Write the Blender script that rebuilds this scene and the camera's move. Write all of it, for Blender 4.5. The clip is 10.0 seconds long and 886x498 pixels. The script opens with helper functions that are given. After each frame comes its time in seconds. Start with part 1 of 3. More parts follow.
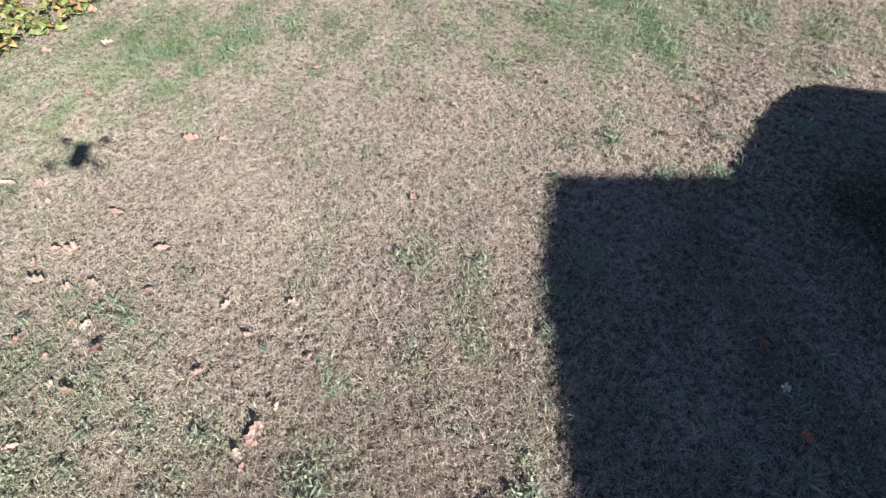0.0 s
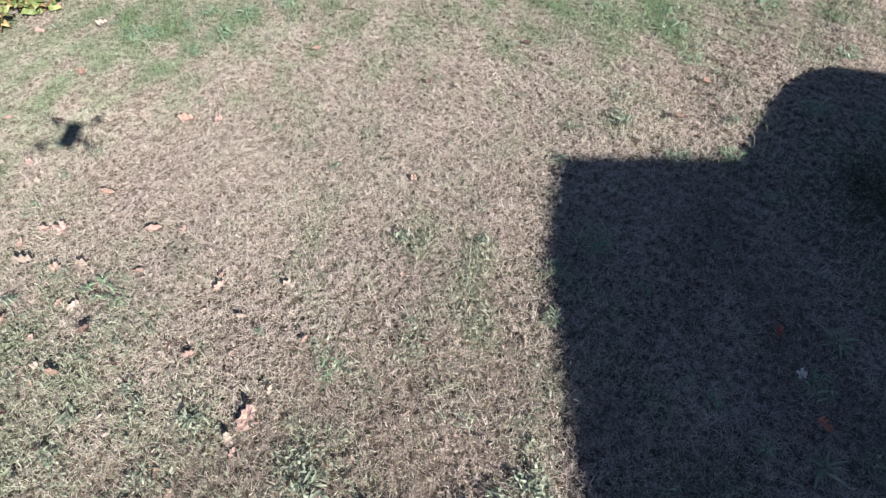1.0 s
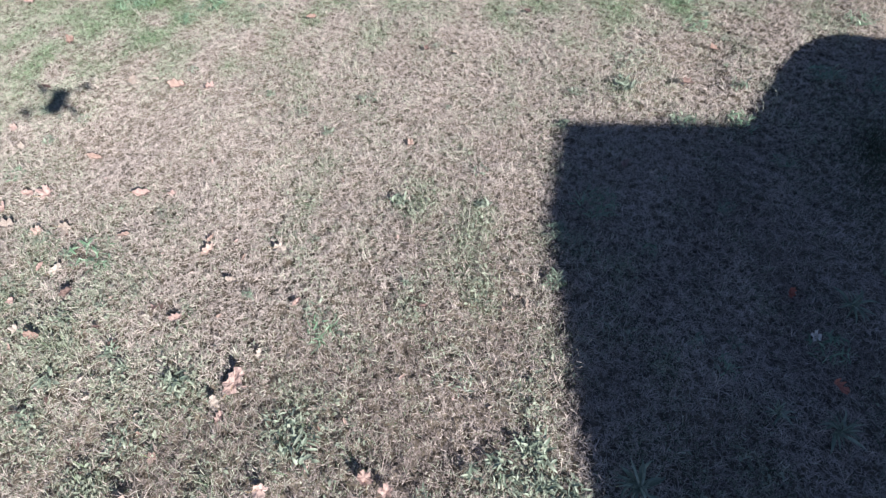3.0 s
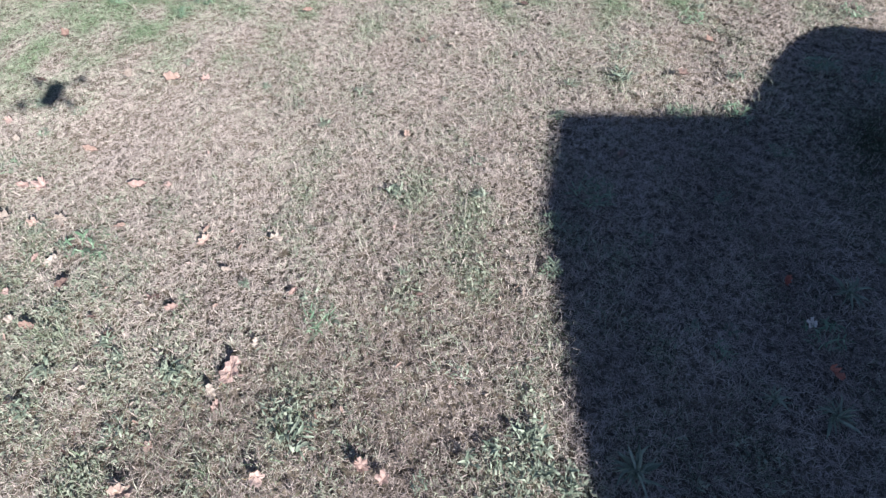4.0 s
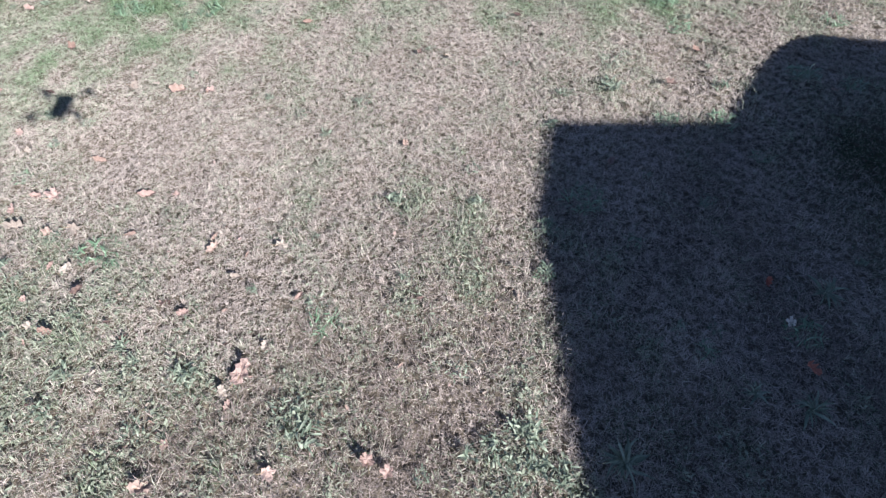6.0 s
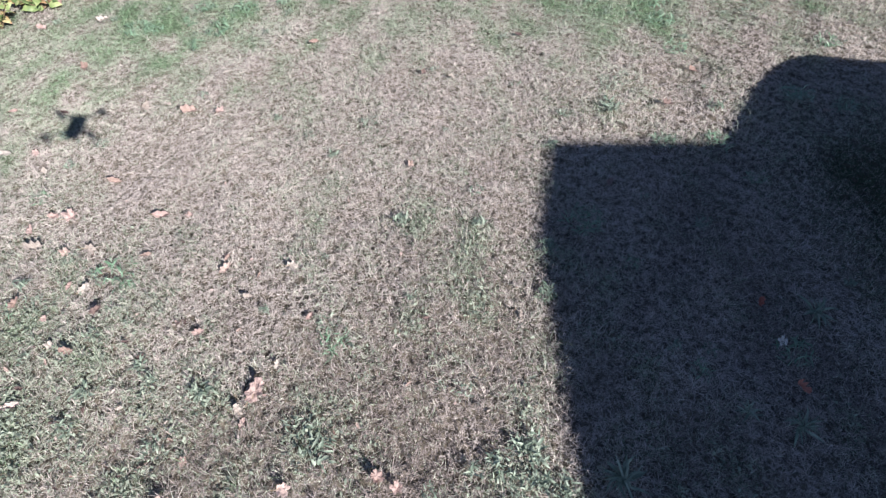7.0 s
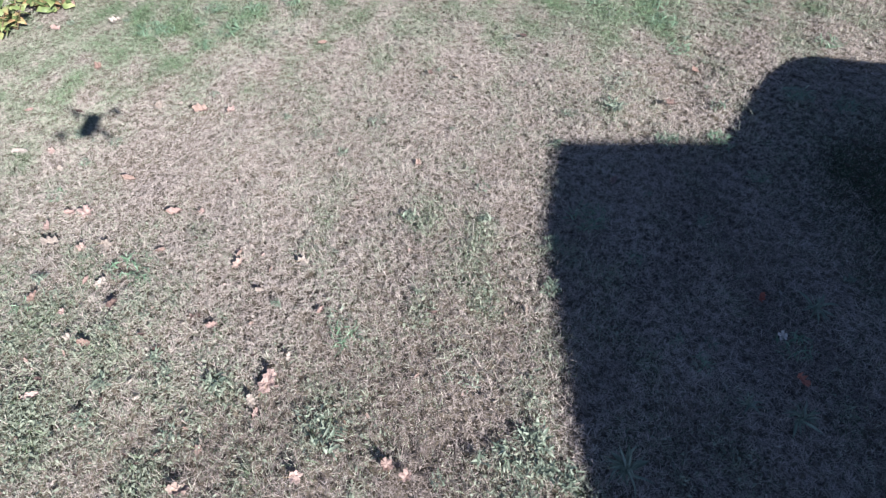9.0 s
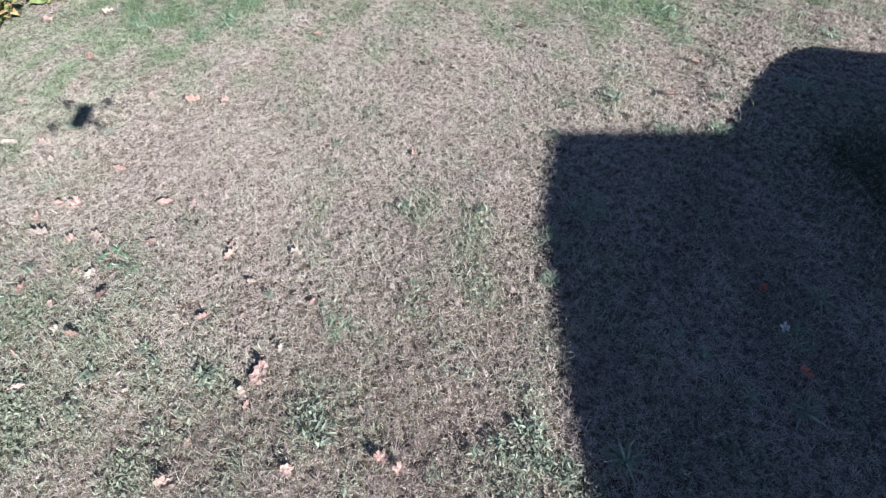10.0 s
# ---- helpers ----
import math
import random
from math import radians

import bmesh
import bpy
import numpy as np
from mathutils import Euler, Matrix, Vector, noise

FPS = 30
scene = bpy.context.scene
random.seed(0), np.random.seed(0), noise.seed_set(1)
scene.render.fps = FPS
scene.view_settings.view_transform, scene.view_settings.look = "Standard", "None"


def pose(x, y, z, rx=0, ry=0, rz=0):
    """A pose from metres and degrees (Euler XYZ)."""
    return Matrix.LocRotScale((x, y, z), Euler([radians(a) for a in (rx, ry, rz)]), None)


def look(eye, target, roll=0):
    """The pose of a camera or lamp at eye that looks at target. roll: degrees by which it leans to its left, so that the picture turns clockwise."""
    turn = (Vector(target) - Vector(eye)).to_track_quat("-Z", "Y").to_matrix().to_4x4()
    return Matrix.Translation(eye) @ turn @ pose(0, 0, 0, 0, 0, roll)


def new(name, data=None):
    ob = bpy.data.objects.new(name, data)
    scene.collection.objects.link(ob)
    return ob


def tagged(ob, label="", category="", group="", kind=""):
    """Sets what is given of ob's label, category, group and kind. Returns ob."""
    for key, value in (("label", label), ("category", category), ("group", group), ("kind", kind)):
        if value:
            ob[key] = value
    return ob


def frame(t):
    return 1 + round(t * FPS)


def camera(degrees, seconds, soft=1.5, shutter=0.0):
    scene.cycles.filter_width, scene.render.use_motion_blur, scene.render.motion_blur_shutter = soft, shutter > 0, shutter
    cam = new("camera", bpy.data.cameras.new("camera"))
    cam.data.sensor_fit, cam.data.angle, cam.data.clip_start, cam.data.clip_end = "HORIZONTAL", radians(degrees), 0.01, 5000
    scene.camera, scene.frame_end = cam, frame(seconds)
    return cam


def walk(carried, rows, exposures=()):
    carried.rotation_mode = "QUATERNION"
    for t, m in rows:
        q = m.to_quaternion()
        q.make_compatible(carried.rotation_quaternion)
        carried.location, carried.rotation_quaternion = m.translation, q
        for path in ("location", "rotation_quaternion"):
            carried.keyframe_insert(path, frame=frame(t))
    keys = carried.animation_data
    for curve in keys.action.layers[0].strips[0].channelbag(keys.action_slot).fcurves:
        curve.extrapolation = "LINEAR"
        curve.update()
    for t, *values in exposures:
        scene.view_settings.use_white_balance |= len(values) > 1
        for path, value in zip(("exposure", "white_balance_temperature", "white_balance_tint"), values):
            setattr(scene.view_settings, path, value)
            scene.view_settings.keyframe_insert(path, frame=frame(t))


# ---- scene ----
cam = camera(77.0, 10.0, soft=1.3)
# seconds, x, y, z, yaw, pitch, turn about the view axis
ROWS = [
    (0, 0.000, 0.000, 2.700, 0.00, -52.86, -2.53),
    (0.5, 0.002, -0.004, 2.577, 0.23, -52.94, -2.57),
    (1, -0.004, -0.013, 2.544, 0.21, -52.92, -2.39),
    (1.5, -0.005, -0.011, 2.491, 0.39, -52.92, -2.51),
    (2, 0.005, -0.033, 2.419, 0.39, -52.91, -2.39),
    (2.5, 0.001, -0.079, 2.365, 0.33, -52.89, -2.38),
    (4, 0.006, -0.144, 2.293, -0.11, -52.90, -2.29),
    (4.5, 0.015, -0.202, 2.307, -0.34, -52.87, -2.24),
    (5, 0.009, -0.222, 2.370, -0.51, -52.87, -2.27),
    (6.5, -0.015, -0.190, 2.480, -0.81, -52.87, -2.26),
    (7, -0.030, -0.180, 2.577, -0.84, -52.88, -2.27),
    (7.5, -0.039, -0.193, 2.587, -0.64, -52.83, -2.45),
    (8, -0.054, -0.229, 2.564, -0.59, -52.87, -2.41),
    (8.5, -0.062, -0.244, 2.581, -0.53, -52.78, -2.38),
    (9, -0.059, -0.245, 2.620, -0.41, -52.78, -2.43),
    (9.5, -0.048, -0.249, 2.563, -0.31, -52.82, -2.46),
    (10, -0.035, -0.251, 2.542, -0.34, -52.81, -2.47),
]
EXPOSURES = [(0.0, 1.36, 7110, 13), (1.0, 1.36, 6850, 13), (2.0, 1.36, 6540, 13), (4.5, 1.36, 6280, 13), (7.0, 1.36, 6220, 13), (10.0, 1.36, 6220, 13)]
walk(cam, [(t, pose(x, y, z, 0, 0, yaw) @ pose(0, 0, 0, 90 + pitch) @ pose(0, 0, 0, 0, 0, roll)) for t, x, y, z, yaw, pitch, roll in ROWS], EXPOSURES)

# ---- light: a low autumn sun behind the camera, clear sky ----
SUN_WAY = Vector((-0.517, 0.675, -0.527)).normalized()
world = bpy.data.worlds.new("clear_sky")
scene.world = world
world.use_nodes = True
wn = world.node_tree.nodes
sky = wn.new("ShaderNodeTexSky")
sky.sky_type = "NISHITA"
sky.sun_disc = False
sky.air_density, sky.dust_density, sky.ozone_density = 0.6, 0.1, 2.0
sky.sun_elevation = math.asin(-SUN_WAY.z)
sky.sun_rotation = math.atan2(-SUN_WAY.x, -SUN_WAY.y)
world.node_tree.links.new(sky.outputs[0], wn["Background"].inputs[0])
wn["Background"].inputs[1].default_value = 0.06
sun_data = bpy.data.lights.new("sun", "SUN")
sun_data.energy = 5.0
sun_data.angle = radians(0.55)
sun_data.color = (1.0, 0.985, 0.925)
sun = new("sun", sun_data)
sun.matrix_world = look((6, -8, 6), Vector((6, -8, 6)) + SUN_WAY)


# ---- helpers of this scene ----
def material(name, stops, rough=0.8, noise_scale=30.0, per_island=0.5, per_object=0.0, patch_scale=1.2, patch=0.0, bump=0.0, bump_scale=120.0, translucent=0.0, spec=0.3):
    """A procedural surface whose colour runs along stops [(place, rgb)], steered by noise, by piece and by patch."""
    m = bpy.data.materials.new(name)
    m.use_nodes = True
    nt = m.node_tree
    n, lk = nt.nodes, nt.links
    bsdf = n["Principled BSDF"]
    bsdf.inputs["Roughness"].default_value = rough
    bsdf.inputs["Specular IOR Level"].default_value = spec
    ramp = n.new("ShaderNodeValToRGB")
    els = ramp.color_ramp.elements
    while len(els) < len(stops):
        els.new(0.5)
    for e, (p, c) in zip(els, stops):
        e.position, e.color = p, (*c, 1)
    geo = n.new("ShaderNodeNewGeometry")
    info = n.new("ShaderNodeObjectInfo")
    tex = n.new("ShaderNodeTexNoise")
    tex.inputs["Scale"].default_value, tex.inputs["Detail"].default_value = noise_scale, 4
    lk.new(geo.outputs["Position"], tex.inputs["Vector"])
    big = n.new("ShaderNodeTexNoise")
    big.inputs["Scale"].default_value, big.inputs["Detail"].default_value = patch_scale, 3
    lk.new(geo.outputs["Position"], big.inputs["Vector"])

    def mad(sock, k, add):
        a = n.new("ShaderNodeMath")
        a.operation = "MULTIPLY_ADD"
        lk.new(sock, a.inputs[0])
        a.inputs[1].default_value = k
        if isinstance(add, float):
            a.inputs[2].default_value = add
        else:
            lk.new(add, a.inputs[2])
        return a.outputs[0]

    rest = 1.0 - per_island - per_object - patch
    v = mad(tex.outputs["Fac"], rest * 1.8, 0.5 - rest * 0.9 - 0.5 * (per_island + per_object) - patch * 1.25)
    v = mad(geo.outputs["Random Per Island"], per_island, v)
    v = mad(info.outputs["Random"], per_object, v)
    v = mad(big.outputs["Fac"], patch * 2.5, v)
    lk.new(v, ramp.inputs[0])
    lk.new(ramp.outputs[0], bsdf.inputs["Base Color"])
    if bump:
        bt = n.new("ShaderNodeTexNoise")
        bt.inputs["Scale"].default_value, bt.inputs["Detail"].default_value = bump_scale, 5
        lk.new(geo.outputs["Position"], bt.inputs["Vector"])
        bp = n.new("ShaderNodeBump")
        bp.inputs["Strength"].default_value, bp.inputs["Distance"].default_value = bump, 0.01
        lk.new(bt.outputs["Fac"], bp.inputs["Height"])
        lk.new(bp.outputs[0], bsdf.inputs["Normal"])
    if translucent:
        tr = n.new("ShaderNodeBsdfTranslucent")
        lk.new(ramp.outputs[0], tr.inputs[0])
        mix = n.new("ShaderNodeMixShader")
        mix.inputs[0].default_value = translucent
        lk.new(bsdf.outputs[0], mix.inputs[1])
        lk.new(tr.outputs[0], mix.inputs[2])
        lk.new(mix.outputs[0], n["Material Output"].inputs[0])
    return m


SOIL = material("soil", [(0.2, (0.05, 0.04, 0.03)), (0.5, (0.12, 0.098, 0.076)), (0.8, (0.2, 0.165, 0.13))], 0.95, 40, 0, 0, 1.0, 0.3, 0.8, 90)
STRAW = material("dry_grass", [(0.0, (0.26, 0.214, 0.193)), (0.3, (0.385, 0.327, 0.297)), (0.7, (0.465, 0.402, 0.368)), (1.0, (0.58, 0.515, 0.468))], 0.65, 42, 0.27, 0, 1.6, 0.24, translucent=0.1)
THATCH = material("dead_thatch", [(0.0, (0.22, 0.18, 0.163)), (0.4, (0.335, 0.283, 0.259)), (0.75, (0.425, 0.368, 0.338)), (1.0, (0.53, 0.47, 0.432))], 0.75, 50, 0.3, 0, 1.6, 0.2)
BROWN_GRASS = material("brown_grass", [(0.0, (0.1, 0.078, 0.072)), (0.4, (0.22, 0.178, 0.165)), (0.75, (0.32, 0.268, 0.25)), (1.0, (0.5, 0.44, 0.41))], 0.75, 45, 0.3, 0, 1.6, 0.2)
OLIVE = material("half_dry_grass", [(0.0, (0.16, 0.16, 0.126)), (0.4, (0.325, 0.326, 0.262)), (1.0, (0.55, 0.545, 0.45))], 0.6, 35, 0.5, 0, 1.6, 0.2, translucent=0.12)
GREEN = material("green_grass", [(0.0, (0.11, 0.135, 0.085)), (0.5, (0.245, 0.277, 0.2)), (1.0, (0.42, 0.44, 0.345))], 0.5, 35, 0.5, 0, 1.6, 0.2, translucent=0.15)
FRESH = material("fresh_grass", [(0.0, (0.07, 0.13, 0.06)), (0.5, (0.17, 0.25, 0.145)), (1.0, (0.33, 0.41, 0.26))], 0.5, 35, 0.5, 0, 1.6, 0.15, translucent=0.18)
# green grass, darkened in its colour where the shade deepens
SHADE_DARK = material("shade_darkened_grass", [(0.0, (0.02, 0.032, 0.016)), (0.5, (0.045, 0.065, 0.034)), (1.0, (0.09, 0.115, 0.065))], 0.55, 35, 0.5, 0, 1.6, 0.15, translucent=0.15)
CLOVER = material("clover_leaf", [(0.0, (0.12, 0.14, 0.105)), (0.5, (0.21, 0.235, 0.18)), (1.0, (0.34, 0.36, 0.285))], 0.6, 35, 0.5, 0, 1.6, 0.15, translucent=0.12, spec=0.2)
WEED = material("weed_leaf", [(0.0, (0.08, 0.11, 0.08)), (0.5, (0.17, 0.208, 0.155)), (1.0, (0.31, 0.34, 0.27))], 0.48, 60, 0.0, 0.6, 1.3, 0.0, 0.25, 150, translucent=0.12, spec=0.5)
SHRUB = material("shrub_leaf", [(0.12, (0.07, 0.11, 0.045)), (0.38, (0.17, 0.22, 0.085)), (0.6, (0.3, 0.33, 0.15)), (0.74, (0.3, 0.19, 0.1)), (0.85, (0.24, 0.13, 0.08))], 0.5, 18, 0.0, 0.6, 1.3, 0.0, 0.25, 70, translucent=0.2, spec=0.3)
WEED_FRESH = material("fresh_weed_leaf", [(0.0, (0.07, 0.12, 0.07)), (0.5, (0.15, 0.235, 0.15)), (1.0, (0.27, 0.37, 0.25))], 0.3, 60, 0.0, 0.6, 1.3, 0.0, 0.2, 150, translucent=0.12, spec=0.65)
STEM = material("dry_stem", [(0.2, (0.12, 0.08, 0.05)), (0.8, (0.26, 0.19, 0.12))], 0.8, 60, 0, 0.4, 1.3, 0.0, 0.4, 120)
LEAF_LOOKS = {
    "cream": material("cream_leaf", [(0.0, (0.17, 0.132, 0.115)), (0.4, (0.28, 0.238, 0.21)), (1.0, (0.36, 0.318, 0.284))], 0.7, 55, 0.0, 0.5, 1.3, 0.0, 0.6, 90, spec=0.2),
    "salmon": material("salmon_leaf", [(0.0, (0.16, 0.1, 0.088)), (0.4, (0.3, 0.217, 0.197)), (1.0, (0.48, 0.38, 0.345))], 0.7, 55, 0.0, 0.5, 1.3, 0.0, 0.6, 90, spec=0.2),
    "rust": material("rust_leaf", [(0.0, (0.13, 0.078, 0.063)), (0.45, (0.235, 0.165, 0.143)), (1.0, (0.37, 0.285, 0.248))], 0.7, 55, 0.0, 0.5, 1.3, 0.0, 0.6, 90, spec=0.2),
    "red": material("red_leaf", [(0.0, (0.2, 0.05, 0.035)), (0.5, (0.36, 0.12, 0.085)), (1.0, (0.5, 0.22, 0.16))], 0.6, 55, 0.0, 0.5, 1.3, 0.0, 0.6, 90, spec=0.3),
    "pale": material("pale_leaf", [(0.0, (0.45, 0.38, 0.34)), (0.5, (0.62, 0.55, 0.5)), (1.0, (0.75, 0.69, 0.63))], 0.7, 55, 0.0, 0.5, 1.3, 0.0, 0.6, 90, spec=0.2),
    "brown": material("brown_leaf", [(0.0, (0.035, 0.024, 0.023)), (0.5, (0.09, 0.06, 0.056)), (1.0, (0.22, 0.155, 0.135))], 0.75, 55, 0.0, 0.5, 1.3, 0.0, 0.6, 90, spec=0.2),
}

# ---- ground ----
WAVES = [(random.uniform(1.5, 16), random.uniform(0, 6.28), random.uniform(0, 6.28)) for _ in range(26)]


def lie(x, y):
    """The height of the uneven lawn."""
    x, y = np.asarray(x, float), np.asarray(y, float)
    z = 0.0
    for k, a, p in WAVES:
        z = z + 0.011 / k ** 0.75 * np.sin(k * (x * math.cos(a) + y * math.sin(a)) + p)
    return -0.017 + z * np.exp(-np.maximum(0, np.hypot(x, y - 2) - 8) / 6)


HUMPS = [(random.uniform(45, 150), random.uniform(0, 6.28), random.uniform(0, 6.28)) for _ in range(40)]
SEAMS = [(random.uniform(45, 100), random.uniform(0, 6.28), random.uniform(0, 6.28)) for _ in range(24)]
DEPTH = [(random.uniform(6, 30), random.uniform(0, 6.28), random.uniform(0, 6.28)) for _ in range(16)]


def swell(waves, x, y):
    z = 0.0
    for k, a, p in waves:
        z = z + np.sin(k * (x * math.cos(a) + y * math.sin(a)) + p)
    return z / math.sqrt(len(waves))


def rugged(x, y):
    """How rough the turf is: 1 on the trodden, weedy stretch and along the house, 0 on the smooth one beyond."""
    calm = 1 - 0.6 * np.exp(-((x - 1.6) / 0.8) ** 2 - ((y - 1.2) / 1.1) ** 2)
    return calm / (1 + np.exp((y - 1.85 - 0.2 * np.minimum(x, 0) - 1.2 * np.maximum(x - 0.1, 0)) / 0.35))


def turf(x, y):
    """The lumpy top of the turf, a little over the soil, with seams sunk between its tufts."""
    z = lie(x, y) + 0.008
    for k, a, p in HUMPS:
        z = z + (0.4 + 0.3 * rugged(x, y)) / k / math.sqrt(len(HUMPS)) * np.sin(k * (x * math.cos(a) + y * math.sin(a)) + p)
    return z - (0.008 + 0.024 * rugged(x, y)) * np.clip(0.45 + 0.6 * swell(DEPTH, x, y), 0, 1.3) * np.exp(-((swell(SEAMS, x, y) / 0.22) ** 2))


def mesh_of(name, verts, faces_tri, mat, smooth=False):
    """A mesh from arrays of corners and triangles."""
    me = bpy.data.meshes.new(name)
    me.vertices.add(len(verts))
    me.vertices.foreach_set("co", np.asarray(verts, np.float32).ravel())
    nf = len(faces_tri)
    me.loops.add(nf * 3)
    me.loops.foreach_set("vertex_index", np.asarray(faces_tri, np.int32).ravel())
    me.polygons.add(nf)
    me.polygons.foreach_set("loop_start", np.arange(0, nf * 3, 3, dtype=np.int32))
    me.update(calc_edges=True)
    me.polygons.foreach_set("use_smooth", np.full(nf, smooth))
    me.materials.append(mat)
    return me


def sheet():
    near = np.arange(-7, 7.001, 0.07)
    far = 7 + np.geomspace(0.15, 900, 34)
    ax = np.r_[-far[::-1], near, far]
    X, Y = np.meshgrid(ax, ax + 2.5)
    V = np.c_[X.ravel(), Y.ravel(), lie(X, Y).ravel() - 0.024]
    n = len(ax)
    i = (np.arange(n - 1)[:, None] * n + np.arange(n - 1)).ravel()
    F = np.r_[np.c_[i, i + 1, i + n + 1], np.c_[i, i + n + 1, i + n]]
    return tagged(new("ground", mesh_of("ground", V, F, SOIL, True)), "uneven lawn soil under short dry grass", "ground", kind="structure")


sheet()
rng = np.random.default_rng(7)


def blades(name, label, x, y, length, width, lean, mat, rise, size, needle=False):
    """Grass blades: bent tapering strips of three triangles; lean 0 stands upright, 1 lies flat."""
    n = len(x)
    az = rng.uniform(0, 2 * np.pi, n)
    L = rng.uniform(*length, n) * size
    W = rng.uniform(*width, n) * 0.5
    th = np.minimum(rng.uniform(*lean, n) + 0.3 * (1 - rugged(x, y)), 1.03) * np.pi / 2
    th2 = np.clip(th + rng.uniform(-0.15, 0.7, n), 0, 1.75)
    dx, dy = np.cos(az), np.sin(az)
    tw = rng.uniform(-0.9, 0.9, n)
    sx, sy, sz = -dy * np.cos(tw), dx * np.cos(tw), np.sin(tw)
    base = np.c_[x, y, turf(x, y) - 0.003 + rng.uniform(0, 1, n) * rise]
    way = np.c_[dx * np.sin(th), dy * np.sin(th), np.cos(th)]
    way2 = np.c_[dx * np.sin(th2), dy * np.sin(th2), np.cos(th2)]
    side = np.c_[sx, sy, sz] * W[:, None]
    if needle:
        V = np.stack([base - side, base + side, base + way * L[:, None]], 1).reshape(-1, 3)
        F = np.arange(n * 3).reshape(-1, 3)
        return tagged(new(name, mesh_of(name, V, F, mat)), label, "grass", kind="stuff")
    mid = base + way * (L * 0.5)[:, None]
    tip = mid + way2 * (L * 0.5)[:, None]
    V = np.stack([base - side * 0.8, base + side * 0.8, mid - side, mid + side, tip], 1).reshape(-1, 3)
    k = np.arange(n)[:, None] * 5
    F = np.stack([k + [0, 1, 3], k + [0, 3, 2], k + [2, 3, 4]], 1).reshape(-1, 3)
    return tagged(new(name, mesh_of(name, V, F, mat)), label, "grass", kind="stuff")


def field(seed, waves=14, low=1.0, high=5.0):
    """A smooth random field of about -1 to 1 over the lawn."""
    r = np.random.default_rng(seed)
    ks = [(r.uniform(low, high), r.uniform(0, 6.28), r.uniform(0, 6.28)) for _ in range(waves)]
    return lambda x, y: sum(np.sin(k * (x * np.cos(a) + y * np.sin(a)) + p) for k, a, p in ks) / math.sqrt(waves)


patch, tuft, fine = field(1, low=1.5, high=5), field(2, 24, 6, 26), field(3, 36, 30, 150)


def greenness(x, y):
    """How green the lawn is: green by the border and towards the shaded house, straw in the middle."""
    g = 0.08 * patch(x, y) + (0.12 + 0.1 * (y > 3.3)) * tuft(x, y)
    for cx, cy, rx, ry, k in GREEN_SPOTS:
        g = g + k * np.exp(-((x - cx) / rx) ** 2 - ((y - cy) / ry) ** 2)
    return g


# green places of the lawn: x, y, half widths, how green
GREEN_SPOTS = [
    (-2.4, 3.95, 1.5, 1.0, 0.15), (1.1, 3.95, 1.2, 0.6, 0.17),
    (-1.9, 4.75, 1.5, 0.75, 0.29), (-2.4, 4.25, 0.35, 0.16, 0.16), (-1.75, 4.5, 0.5, 0.16, 0.16), (-1.9, 4.0, 0.35, 0.15, 0.14), (-1.2, 4.3, 0.5, 0.3, 0.12), (-3.1, 3.6, 1.3, 1.1, 0.33),
    (1.45, 4.75, 1.0, 0.65, 0.66), (1.85, 4.1, 0.25, 0.4, 0.5), (1.2, 4.0, 0.5, 0.3, 0.22), (2.9, 4.2, 0.9, 0.5, 0.3), (2.6, 4.7, 0.5, 0.3, 0.25), (1.6, 1.3, 0.75, 1.0, -0.16), (-1.95, 0.85, 0.7, 0.55, 0.32), (-2.5, 1.35, 0.7, 0.4, 0.2),
    (-0.7, 0.85, 0.22, 0.3, 0.26), (0.0, 1.75, 0.25, 0.25, 0.07), (0.42, 1.75, 0.2, 0.2, 0.08),
    (0.3, 0.48, 0.3, 0.18, 0.2), (2.9, 2.5, 0.8, 0.6, 0.2), (-0.1, 1.2, 0.3, 0.2, 0.1), (1.3, 3.1, 0.3, 0.25, 0.18),
]


def scatter(n, box, keep):
    x, y = rng.uniform(box[0], box[2], n), rng.uniform(box[1], box[3], n)
    ok = rng.uniform(0, 1, n) < keep(x, y)
    return x[ok], y[ok]


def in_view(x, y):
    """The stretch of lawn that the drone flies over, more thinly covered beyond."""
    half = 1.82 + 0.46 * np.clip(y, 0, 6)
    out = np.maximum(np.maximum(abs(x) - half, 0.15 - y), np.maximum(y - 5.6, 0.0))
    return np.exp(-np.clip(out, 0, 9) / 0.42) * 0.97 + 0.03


LAWN = (-5.5, -1.5, 5.5, 7.5)


def tufted(n, per, spread):
    """Blade roots in tufts: places, and a size and a mood for each tuft."""
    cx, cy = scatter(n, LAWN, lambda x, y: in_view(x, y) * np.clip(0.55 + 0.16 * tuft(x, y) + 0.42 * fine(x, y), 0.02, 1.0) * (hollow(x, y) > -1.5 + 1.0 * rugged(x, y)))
    size = np.exp(rng.normal(0, 0.42, len(cx))) * np.clip(1.0 + 0.16 * patch(cx, cy), 0.6, 1.5)
    mood = rng.normal(0, 0.17, len(cx))
    k = np.repeat(np.arange(len(cx)), per)
    return cx[k] + rng.normal(0, spread, len(k)), cy[k] + rng.normal(0, spread, len(k)), size[k], mood[k]


hollow = field(9, 40, 60, 190)


BROWN_SPOTS = [(1.75, 1.35, 0.5, 0.5, 0.4), (1.15, 0.6, 0.35, 0.3, 0.35), (1.5, 2.0, 0.4, 0.25, 0.3), (2.0, 0.7, 0.4, 0.3, 0.4), (-1.0, 0.58, 0.35, 0.25, 0.45), (-0.35, 0.65, 0.75, 0.55, 0.62), (0.1, 1.25, 0.6, 0.45, 0.3), (-1.3, 0.5, 0.7, 0.3, 0.3), (-0.05, 0.35, 0.6, 0.3, 0.3)]


